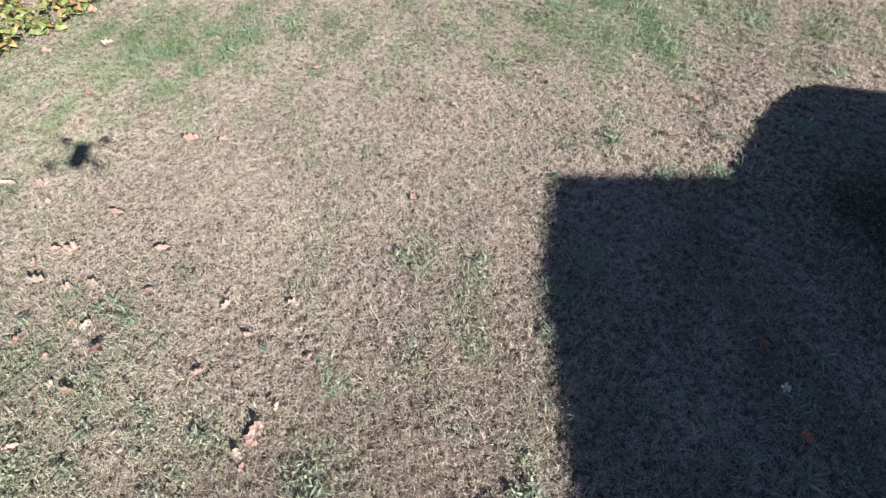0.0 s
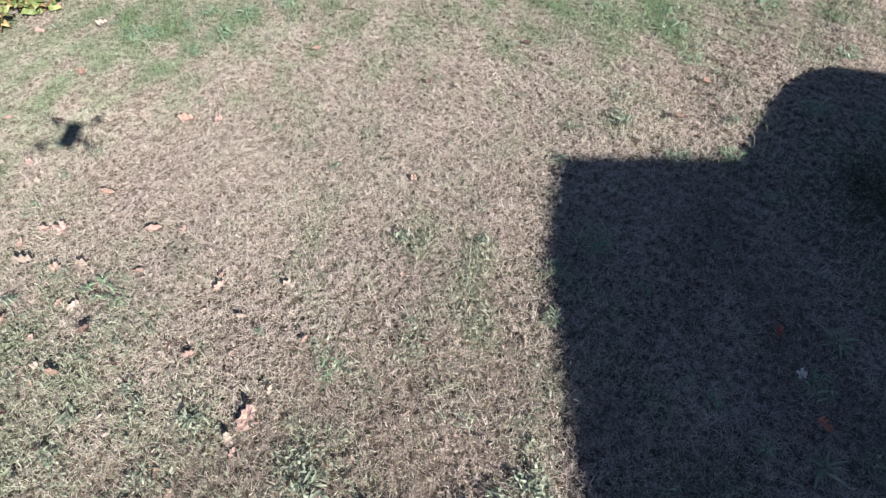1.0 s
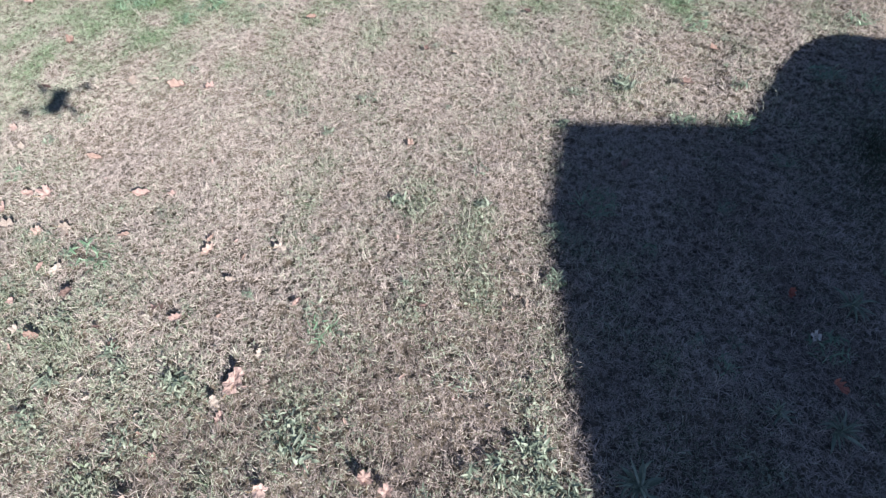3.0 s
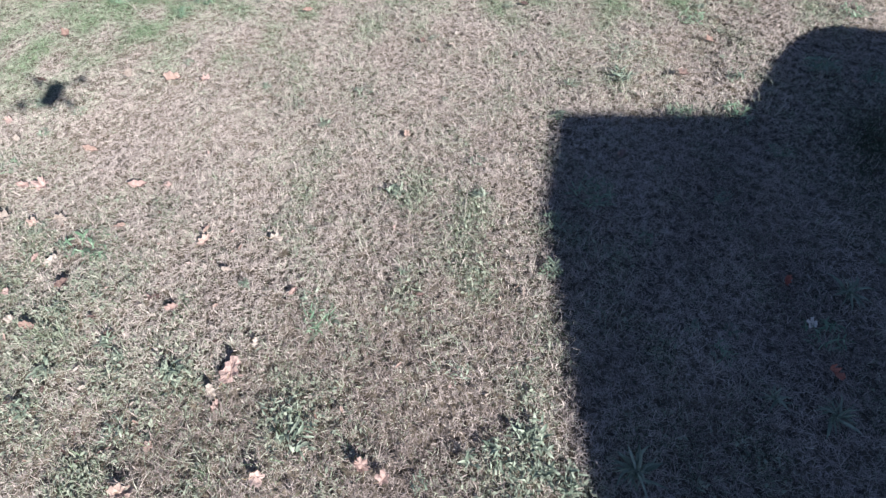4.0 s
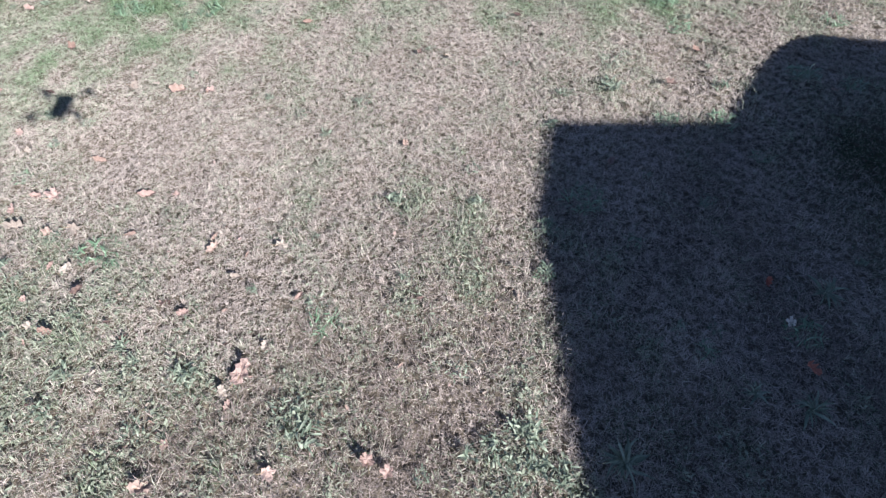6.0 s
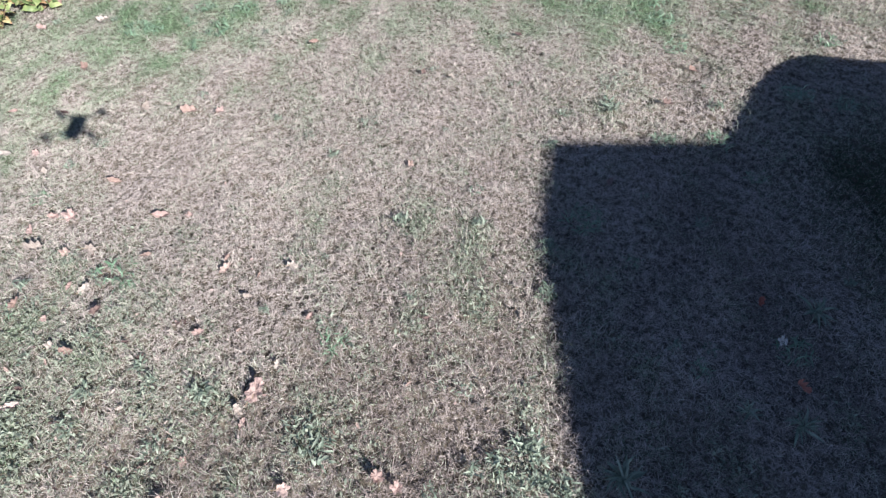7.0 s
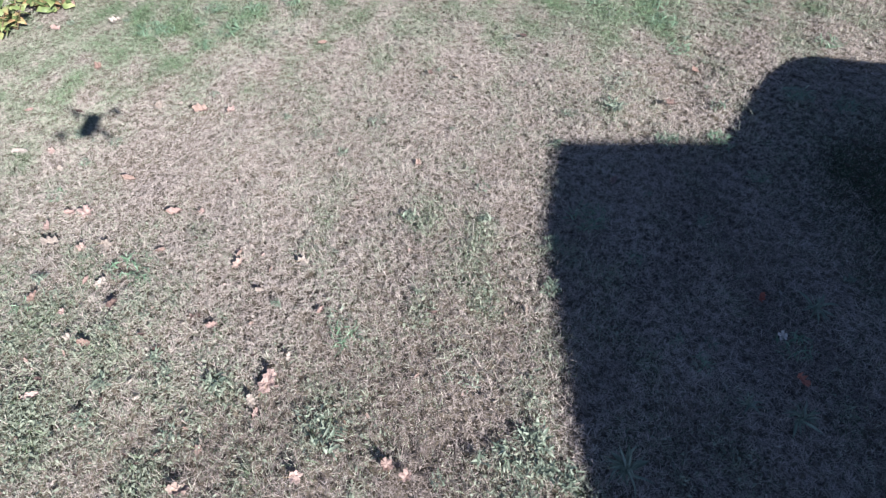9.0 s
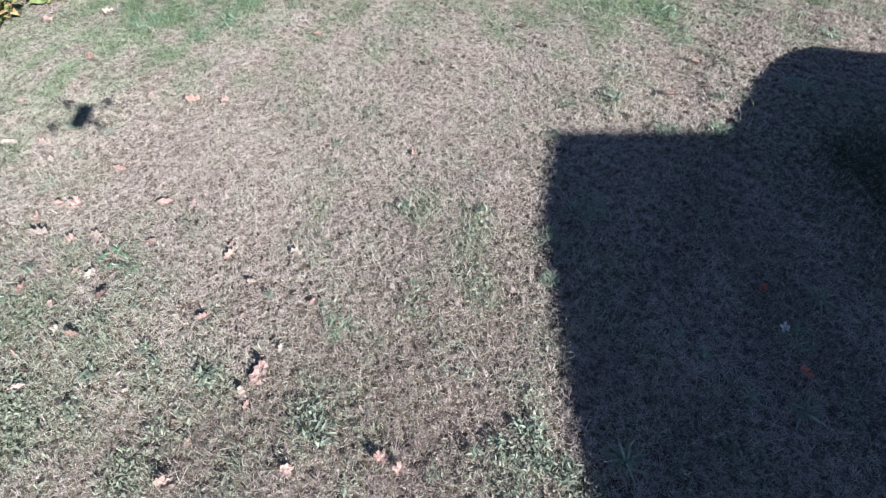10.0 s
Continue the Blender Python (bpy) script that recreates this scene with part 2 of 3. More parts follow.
def brownness(x, y):
    """Where the lawn is dead and brown rather than bleached."""
    g = 0.1 * patch(x + 7, y) + 0.14 * tuft(x + 5, y + 3)
    for cx, cy, rx, ry, k in BROWN_SPOTS:
        g = g + k * np.exp(-((x - cx) / rx) ** 2 - ((y - cy) / ry) ** 2)
    return g


def shade_darkness(x, y):
    """Where the grass is taller and carries the deeper shade in its darker green."""
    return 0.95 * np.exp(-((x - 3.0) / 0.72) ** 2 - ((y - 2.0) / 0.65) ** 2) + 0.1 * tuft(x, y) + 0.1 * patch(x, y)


def lawn_layer(x, y, size, mood, length, width, lean, rise, needle=False):
    g = greenness(x, y) + mood + rng.normal(0, 0.17, len(x))
    brown = (brownness(x, y) + rng.normal(0, 0.22, len(x)) > 0.35) & (g < 0.20)
    deep = shade_darkness(x, y) + rng.normal(0, 0.3, len(x)) > 0.55
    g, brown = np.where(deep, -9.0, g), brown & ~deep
    for some, name, label, mat, grow in (
        (deep, "lush_grass", "dark green grass with the deep shade put into its colour", SHADE_DARK, 1.5),
        (brown, "brown_grass", "short dead brown lawn grass among the straw", BROWN_GRASS, 1.0),
        ((g < 0.20) & ~brown & ~deep, "dry_grass", "short straw-coloured dry lawn grass lying tangled", THATCH if needle else STRAW, 1.0),
        ((g >= 0.20) & (g < 0.40), "half_dry_grass", "short olive half-dry lawn grass among the straw", OLIVE, 1.05),
        ((g >= 0.40) & (g < 0.78), "green_grass", "short green lawn grass in scattered patches", GREEN, 1.15),
        (g >= 0.78, "fresh_grass", "fresh green grass in the moist patches of the lawn", FRESH, 1.35),
    ):
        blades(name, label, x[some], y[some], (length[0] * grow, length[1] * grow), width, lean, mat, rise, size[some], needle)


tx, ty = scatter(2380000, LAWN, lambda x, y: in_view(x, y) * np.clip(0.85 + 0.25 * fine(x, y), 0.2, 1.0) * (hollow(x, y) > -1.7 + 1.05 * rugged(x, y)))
lawn_layer(tx, ty, np.ones(len(tx)), rng.normal(0, 0.1, len(tx)), (0.013, 0.036), (0.002, 0.0036), (0.65, 1.03), 0.006, True)
lawn_layer(*tufted(305000, 8, 0.007), (0.011, 0.034), (0.0016, 0.0032), (0.02, 0.85), 0.0)


def leaflets(name, label, x, y, size, mat):
    """Low broad leaflets of clover and weeds: tilted pointed ovals of four triangles."""
    n = len(x)
    L = rng.uniform(*size, n)
    W = L * rng.uniform(0.15, 0.3, n)
    az = rng.uniform(0, 2 * np.pi, n)
    up = rng.uniform(-0.2, 0.9, n)
    roll = rng.normal(0, 0.4, n)
    d = np.c_[np.cos(az) * np.cos(up), np.sin(az) * np.cos(up), np.sin(up)]
    s = np.c_[-np.sin(az) * np.cos(roll), np.cos(az) * np.cos(roll), np.sin(roll)]
    b = np.c_[x, y, turf(x, y) + rng.uniform(0.006, 0.034, n)]
    m = b + d * (L * 0.5)[:, None]
    t = b + d * L[:, None] - np.c_[x * 0, x * 0, L * 0.25]
    m2 = m + np.c_[x * 0, x * 0, -L * 0.06]
    V = np.stack([b, m + s * W[:, None], m2, m - s * W[:, None], t], 1).reshape(-1, 3)
    k = np.arange(n)[:, None] * 5
    F = np.stack([k + [0, 2, 1], k + [0, 3, 2], k + [1, 2, 4], k + [2, 3, 4]], 1).reshape(-1, 3)
    return tagged(new(name, mesh_of(name, V, F, mat)), label, "weeds", kind="stuff")


def cover(x, y):
    k = np.clip(greenness(x, y) - 0.06, 0, 1) * 1.15 / (1 + np.exp((y - 2.3) / 0.15)) * (shade_darkness(x, y) < 0.3) * np.clip(0.12 + 1.1 * rugged(x, y), 0, 1)
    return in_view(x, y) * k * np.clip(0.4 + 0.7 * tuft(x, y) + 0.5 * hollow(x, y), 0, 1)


lx, ly = scatter(620000, (-4.5, 0.0, 4.5, 6.0), cover)
leaflets("clover", "low grey-green clover and weed leaflets in the lawn", lx, ly, (0.012, 0.032), CLOVER)

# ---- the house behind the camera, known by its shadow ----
def part(name, bm, mat, parent, label=""):
    me = bpy.data.meshes.new(name)
    bm.to_mesh(me)
    bm.free()
    me.materials.append(mat)
    ob = new(name, me)
    ob.parent = parent
    return tagged(ob, label) if label else ob


def box(bm, x0, y0, z0, x1, y1, z1):
    c = bmesh.ops.create_cube(bm, size=1.0)["verts"]
    bmesh.ops.transform(bm, matrix=Matrix.LocRotScale(((x0 + x1) / 2, (y0 + y1) / 2, (z0 + z1) / 2), None, (x1 - x0, y1 - y0, z1 - z0)), verts=c)
    return bm


def slab(points, z0, z1):
    bm = bmesh.new()
    f = bm.faces.new([bm.verts.new((px, py, z0)) for px, py in points])
    up = bmesh.ops.extrude_face_region(bm, geom=[f])["geom"]
    bmesh.ops.translate(bm, vec=(0, 0, z1 - z0), verts=[v for v in up if isinstance(v, bmesh.types.BMVert)])
    bmesh.ops.recalc_face_normals(bm, faces=bm.faces)
    return bm


SIDING = material("painted_siding", [(0.2, (0.5, 0.5, 0.48)), (0.8, (0.66, 0.66, 0.63))], 0.6, 6, 0, 0.2, 0.5, 0.3, 0.2, 60)
ROOFING = material("roof_felt", [(0.2, (0.04, 0.04, 0.045)), (0.8, (0.1, 0.1, 0.1))], 0.9, 30, 0, 0, 1, 0.3, 0.6, 150)


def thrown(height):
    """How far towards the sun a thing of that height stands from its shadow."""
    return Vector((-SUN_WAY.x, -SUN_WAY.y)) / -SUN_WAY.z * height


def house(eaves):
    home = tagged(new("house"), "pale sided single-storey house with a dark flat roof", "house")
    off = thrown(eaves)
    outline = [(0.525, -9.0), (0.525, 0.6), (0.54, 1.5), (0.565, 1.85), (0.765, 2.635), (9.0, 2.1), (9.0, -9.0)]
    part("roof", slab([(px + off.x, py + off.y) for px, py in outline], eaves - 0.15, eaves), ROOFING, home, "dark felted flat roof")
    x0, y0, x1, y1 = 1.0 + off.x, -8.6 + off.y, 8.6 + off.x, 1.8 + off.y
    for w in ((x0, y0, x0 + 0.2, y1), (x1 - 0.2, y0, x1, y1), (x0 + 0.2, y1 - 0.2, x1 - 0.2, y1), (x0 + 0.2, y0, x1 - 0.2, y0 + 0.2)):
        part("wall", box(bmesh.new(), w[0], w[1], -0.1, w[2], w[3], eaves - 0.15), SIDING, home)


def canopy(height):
    """Unseen round-cornered stand-in on four posts, throws the round shadow; nearer than the house."""
    shade = tagged(new("unseen_round_slab"), "dark round-cornered slab on slim metal posts, added unseen to throw shade", "canopy")
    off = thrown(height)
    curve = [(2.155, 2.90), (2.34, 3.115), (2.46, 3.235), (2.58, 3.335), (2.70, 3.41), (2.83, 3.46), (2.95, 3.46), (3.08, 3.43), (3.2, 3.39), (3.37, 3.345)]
    # the near stretch, inside the house shadow, is added only to deepen shade
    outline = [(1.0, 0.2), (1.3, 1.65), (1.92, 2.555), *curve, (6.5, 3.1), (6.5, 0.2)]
    part("canopy", slab([(px + off.x, py + off.y) for px, py in outline], height - 0.05, height), ROOFING, shade, "thin dark slab that throws the rounded shadow")
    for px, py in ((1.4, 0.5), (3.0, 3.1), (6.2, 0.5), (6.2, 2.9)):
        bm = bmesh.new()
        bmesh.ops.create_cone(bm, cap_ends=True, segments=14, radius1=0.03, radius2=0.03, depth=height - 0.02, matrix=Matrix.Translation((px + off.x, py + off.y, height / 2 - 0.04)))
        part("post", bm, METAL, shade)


METAL = material("grey_metal", [(0.2, (0.1, 0.1, 0.1)), (0.8, (0.18, 0.18, 0.18))], 0.4, 40, 0, 0, 1, 0.2)
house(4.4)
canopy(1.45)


# ---- the drone whose shadow lies on the lawn ----
def drone(middle):
    craft = tagged(new("drone"), "dark folding four-rotor camera drone hovering over the lawn", "drone")
    craft.matrix_world = Matrix.Translation(middle)
    bm = box(bmesh.new(), -0.052, -0.115, -0.036, 0.052, 0.115, 0.036)
    for v in bm.verts:
        if v.co.z > 0:
            v.co.x *= 0.75
            v.co.y *= 0.85
    bmesh.ops.bevel(bm, geom=list(bm.edges), offset=0.014, segments=3, affect="EDGES")
    part("body", bm, PLASTIC, craft)
    bm = bmesh.new()
    bmesh.ops.create_uvsphere(bm, u_segments=14, v_segments=10, radius=0.024, matrix=Matrix.Translation((0, 0.118, -0.03)))
    part("camera_gimbal", bm, PLASTIC, craft)
    for sx, sy, base in ((-1, -1, -0.06), (1, -1, -0.06), (-1, 1, 0.08), (1, 1, 0.08)):
        hub = Vector((sx * 0.162, 0.135 if sy > 0 else -0.125, 0.012))
        root = Vector((sx * 0.04, base, 0.0))
        way = hub - root
        bm = bmesh.new()
        turn = way.to_track_quat("Z", "Y").to_matrix().to_4x4()
        bmesh.ops.create_cone(bm, cap_ends=True, segments=10, radius1=0.010, radius2=0.008, depth=way.length, matrix=Matrix.Translation((root + hub) / 2) @ turn)
        arm = part("arm", bm, PLASTIC, craft)
        bm = bmesh.new()
        bmesh.ops.create_cone(bm, cap_ends=True, segments=16, radius1=0.02, radius2=0.018, depth=0.04, matrix=Matrix.Translation(hub))
        bmesh.ops.create_cone(bm, cap_ends=True, segments=8, radius1=0.009, radius2=0.011, depth=0.06, matrix=Matrix.Translation(hub - Vector((0, 0, 0.04))))
        part("motor", bm, METAL, arm)
        bm = bmesh.new()
        for half in (0, 180):
            t = Matrix.Translation(hub + Vector((0, 0, 0.022))) @ pose(0, 0, 0, 0, 0, half + 50 * sx * sy + 20)
            c = [bm.verts.new(t @ Vector(p)) for p in ((0.0, -0.006, 0), (0.04, -0.012, 0.003), (0.105, -0.005, 0.001), (0.105, 0.004, 0), (0.04, 0.008, -0.002), (0.0, 0.006, 0))]
            f = bm.faces.new(c)
            up = bmesh.ops.extrude_face_region(bm, geom=[f])["geom"]
            bmesh.ops.translate(bm, vec=(0, 0, 0.0015), verts=[v for v in up if isinstance(v, bmesh.types.BMVert)])
        part("rotor", bm, PLASTIC, arm)


PLASTIC = material("grey_plastic", [(0.2, (0.08, 0.08, 0.085)), (0.8, (0.13, 0.13, 0.135))], 0.5, 60, 0, 0, 1, 0.1)
drone(Vector((-0.045, -0.26, 2.575)) - SUN_WAY * 0.62)


# ---- fallen leaves ----
def leaf_mesh(kind, look_name, seed):
    """A crumpled fallen leaf about 1 long, its stalk end at -y: 0 lobed like maple, 1 wavy like oak, 2 a rolled strip."""
    r = random.Random(seed)
    n = 40
    bm = bmesh.new()
    rim, mids = [], []
    lobes, worn, torn = [r.uniform(0.06, 0.24) for _ in range(5)], r.uniform(0.3, 1.4), r.uniform(0, 6.28)
    for i in range(n):
        a = 2 * math.pi * i / n
        if kind == 0:
            rad = (0.3 + lobes[int((a + 0.63) / 1.2566) % 5] * abs(math.cos(2.5 * (a - math.pi / 2))) ** 1.3 + (0.025 if i % 2 else -0.025) + r.uniform(-0.06, 0.06)) * (1 - 0.3 * worn * (1 + math.cos(a - torn)) / 2)
            px, py = rad * math.cos(a), rad * math.sin(a)
        elif kind == 1:
            rad = 1 + 0.28 * math.cos(9 * a) + r.uniform(-0.1, 0.1)
            px, py = 0.24 * rad * math.cos(a), 0.5 * (0.85 + 0.15 * rad) * math.sin(a)
        else:
            rad = 1 + r.uniform(-0.12, 0.12)
            px, py = 0.17 * rad * math.cos(a), 0.5 * math.sin(a)
        rim.append((px, py))
        mids.append((px * 0.5, py * 0.55))
    curl, fold, twist = r.uniform(0.6, 1.6), r.uniform(0.5, 1.7), r.uniform(-0.9, 0.9)
    if kind == 2:
        fold = 4.0

    def bent(px, py):
        z = curl * (py * py) * 0.55 + fold * px * px * 1.3 + twist * px * py + 0.06 * math.sin(11 * px + 6 * py + seed) + 0.045 * math.sin(19 * py - 8 * px + seed)
        return (px * (1 - 0.25 * min(fold, 1.2) * abs(px)), py * (1 - 0.25 * curl * abs(py)), z)

    hub = bm.verts.new(bent(0, 0))
    inner = [bm.verts.new(bent(*p)) for p in mids[::2]]
    outer = [bm.verts.new(bent(*p)) for p in rim]
    m = len(inner)
    for i in range(m):
        j = (i + 1) % m
        bm.faces.new((hub, inner[i], inner[j]))
        o0, o1, o2 = outer[2 * i], outer[2 * i + 1], outer[(2 * i + 2) % n]
        bm.faces.new((inner[i], o0, o1))
        bm.faces.new((inner[i], o1, inner[j]))
        bm.faces.new((inner[j], o1, o2))
    low = min(v.co.z for v in bm.verts)
    bmesh.ops.translate(bm, vec=(0, 0, -low), verts=bm.verts)
    me = bpy.data.meshes.new("fallen_leaf")
    bm.to_mesh(me)
    bm.free()
    me.materials.append(LEAF_LOOKS[look_name])
    return me


def stalk_mesh(seed):
    r = random.Random(seed)
    bm = bmesh.new()
    old = None
    for k in range(4):
        c = Vector((r.uniform(-0.03, 0.03) * k, -0.12 - 0.15 * k, 0.06 + 0.03 * k))
        ring = [bm.verts.new(c + Vector((0.014 * math.cos(a), 0, 0.014 * math.sin(a)))) for a in (0, 2.09, 4.19)]
        if old:
            for i in range(3):
                bm.faces.new((old[i], old[(i + 1) % 3], ring[(i + 1) % 3], ring[i]))
        old = ring
    me = bpy.data.meshes.new("stalk")
    bm.to_mesh(me)
    bm.free()
    me.materials.append(STEM)
    return me


LEAF_CACHE = {}
STALKS = [stalk_mesh(k) for k in range(3)]
LEAF_WORDS = {
    "cream": "dry pale cream fallen leaf curled on the lawn",
    "salmon": "dry pinkish-tan fallen leaf curled on the lawn",
    "rust": "dry rust-red fallen leaf lying on the lawn",
    "red": "reddish fallen leaf lying in the house shade",
    "pale": "pale bleached fallen leaf lying in the house shade",
    "brown": "shrivelled dark brown fallen leaf in the grass",
}


def fallen_leaf(look_name, x, y, size, turn, k, lift=None, shape=None):
    r = random.Random(k * 7 + 3)
    kind = 2 if (look_name == "brown" and k % 2) else (0, 1, 0, 1, 2)[k % 5] if size > 0.06 else (1, 2)[k % 2]
    kind = kind if shape is None else shape
    variant = k % 3
    key = (kind, look_name, variant)
    if key not in LEAF_CACHE:
        LEAF_CACHE[key] = leaf_mesh(kind, look_name, 11 * kind + variant + 5)
    leaf = tagged(new("fallen_leaf", LEAF_CACHE[key]), LEAF_WORDS[look_name], "leaf", "fallen leaves on the lawn")
    s = size * (0.95, 1.0, 1.1)[kind]
    lift = radians(r.uniform(12, 36) if lift is None else lift)
    z = max(float(turf(x, y)), float(lie(x, y)) + 0.004) + 0.01 + 0.34 * s * math.sin(lift)
    leaf.matrix_world = Matrix.Translation((x, y, z)) @ Matrix.Rotation(lift, 4, (0.79, 0.61, 0)) @ pose(0, 0, 0, r.uniform(-8, 8), r.uniform(-12, 12), turn - 90 + r.uniform(-15, 15)) @ Matrix.Diagonal((s, s, s, 1))
    if size > 0.055:
        st = new("stalk", STALKS[k % 3])
        st.parent = leaf


# x, y, length and turn of the leaves, by colour
CREAM = [
    (-3.48, 4.63, 0.125, 20), (-2.81, 4.43, 0.12, 0, 3, 1), (-2.10, 3.20, 0.108, 10), (-1.95, 3.22, 0.046, 0), (-2.95, 2.76, 0.124, 170), (-2.61, 2.58, 0.068, 40), (-2.42, 1.93, 0.128, 0), (-2.08, 1.90, 0.100, 5),
    (-2.02, 1.62, 0.083, 70), (-1.47, 1.31, 0.033, 20), (-0.865, 1.69, 0.105, 0, 18), (-1.08, 1.50, 0.068, 150), (-2.07, 1.26, 0.065, 30), (-1.66, 0.99, 0.036, 60), (-1.60, 0.90, 0.033, 20), (-1.65, 0.88, 0.025, 0),
    (-1.36, 0.82, 0.024, 50), (-1.03, 0.86, 0.08, 120, 26, 1), (-0.87, 1.09, 0.057, 75), (-0.61, 0.82, 0.022, 0), (-0.46, 1.07, 0.028, 0), (0.39, 1.30, 0.051, 100), (0.13, 3.38, 0.073, 0),
]
SALMON = [
    (-3.31, 4.36, 0.097, 0), (-3.09, 3.24, 0.062, 40), (-2.74, 2.77, 0.078, 0), (-2.39, 2.17, 0.077, 10), (-2.28, 2.16, 0.119, 20), (-2.50, 2.07, 0.076, 90), (-1.72, 2.14, 0.112, 0), (-1.55, 2.14, 0.070, 50),
    (-2.11, 1.64, 0.057, 80), (-2.17, 1.43, 0.061, 0), (-1.31, 1.30, 0.072, 0), (-2.14, 0.94, 0.088, 20, 5), (-0.96, 0.955, 0.145, 62, 11, 1), (-1.00, 0.80, 0.06, 90), (-0.765, 0.49, 0.095, 10, 34, 0),
    (-0.355, 0.52, 0.105, 100, 28, 0), (-0.262, 0.46, 0.085, 20, 26, 0), (-1.56, 3.12, 0.098, 60), (-0.73, 1.35, 0.060, 70),
]
RUST = [
    (-2.71, 3.70, 0.098, 0), (-1.77, 3.13, 0.131, 0), (-2.11, 2.46, 0.096, 0), (-2.21, 1.87, 0.080, 30), (-2.36, 1.53, 0.081, 60), (-1.24, 1.77, 0.059, 60), (-1.24, 1.70, 0.091, 50), (-0.95, 3.94, 0.083, 30),
    (-0.18, 2.47, 0.074, 60), (-1.96, 1.22, 0.076, 0), (-1.24, 0.64, 0.067, 0), (1.95, 3.34, 0.094, 160), (-1.73, 1.83, 0.066, 0),
    (2.71, 2.80, 0.055, 160), (-1.28, 0.45, 0.11, 10, 8),
]
BROWN = [
    (-2.69, 3.18, 0.058, 0), (-1.89, 1.46, 0.074, 30), (-1.68, 1.26, 0.039, 0), (-0.07, 3.43, 0.065, 0), (-0.11, 1.30, 0.045, 20), (-2.14, 1.03, 0.042, 0), (-1.78, 0.90, 0.030, 60), (-1.58, 1.18, 0.052, 30),
    (-1.39, 1.36, 0.036, 70), (1.64, 2.96, 0.097, 0), (0.71, 3.91, 0.064, 0),
]
count = 0
for look_name, some in (("cream", CREAM), ("salmon", SALMON), ("rust", RUST), ("brown", BROWN)):
    for x, y, size, turn, *lift in some:
        fallen_leaf(look_name, x, y, size, turn, count, *lift)
        count += 1


fallen_leaf("pale", 1.69, 1.07, 0.078, 20, 90)
fallen_leaf("salmon", 1.06, 2.22, 0.085, 60, 91, 24, 1)
fallen_leaf("red", 1.68, 0.83, 0.09, 140, 93, 22, 1)
fallen_leaf("red", 1.66, 1.3, 0.07, 70, 97, 20, 1)
fallen_leaf("cream", 1.13, 1.575, 0.035, 30, 94)
for k, (x, y, size, turn) in enumerate(((-3.12, 4.95, 0.13, 30), (-3.3, 4.72, 0.11, 100), (-3.02, 5.12, 0.1, 60))):
    fallen_leaf("rust", x, y, size, turn, 95 + k)


# small scraps of leaves, most where the lawn is bare
for k in range(110):
    x, y = random.uniform(-2.4, 0.5), random.uniform(0.35, 2.4)
    if random.uniform(0, 1) < (1.0 if y < 0.95 else 0.55):
        fallen_leaf(random.choice(("rust", "brown", "salmon", "cream", "brown")), x, y, random.uniform(0.014, 0.036), random.uniform(0, 360), 200 + k)


# ---- low weeds in the lawn ----
def strap_leaf(seed, broad, mat):
    """One weed leaf 1 long, from its root at the origin along y, arching over."""
    r = random.Random(seed)
    bm = bmesh.new()
    lift, drop = r.uniform(0.35, 0.75), r.uniform(0.5, 0.9)
    rows = []
    for k in range(6):
        u = k / 5
        w = broad * (0.25 + 0.75 * math.sin(math.pi * min(1, 0.12 + u * 0.85)) ** 0.8) * (1 - u ** 5)
        z = lift * u - drop * u * u * 0.8
        sway = 0.06 * math.sin(3 * u + seed)
        rows.append([bm.verts.new((sway - w, u, z + w * 0.35)), bm.verts.new((sway, u, z)), bm.verts.new((sway + w, u, z + w * 0.35))])
    for a, b in zip(rows, rows[1:]):
        bm.faces.new((a[0], a[1], b[1], b[0]))
        bm.faces.new((a[1], a[2], b[2], b[1]))
    me = bpy.data.meshes.new("leaf")
    bm.to_mesh(me)
    bm.free()
    me.materials.append(mat)
    me.polygons.foreach_set("use_smooth", [True] * len(me.polygons))
    return me


STRAPS = [strap_leaf(k, (0.035, 0.05, 0.07, 0.045)[k % 4], WEED) for k in range(8)]
FRESH_STRAPS = [strap_leaf(k + 40, (0.03, 0.045, 0.06, 0.1)[k % 4], WEED_FRESH) for k in range(8)]
OVALS = [strap_leaf(k + 20, (0.09, 0.11, 0.13, 0.16)[k % 4], WEED) for k in range(8)]


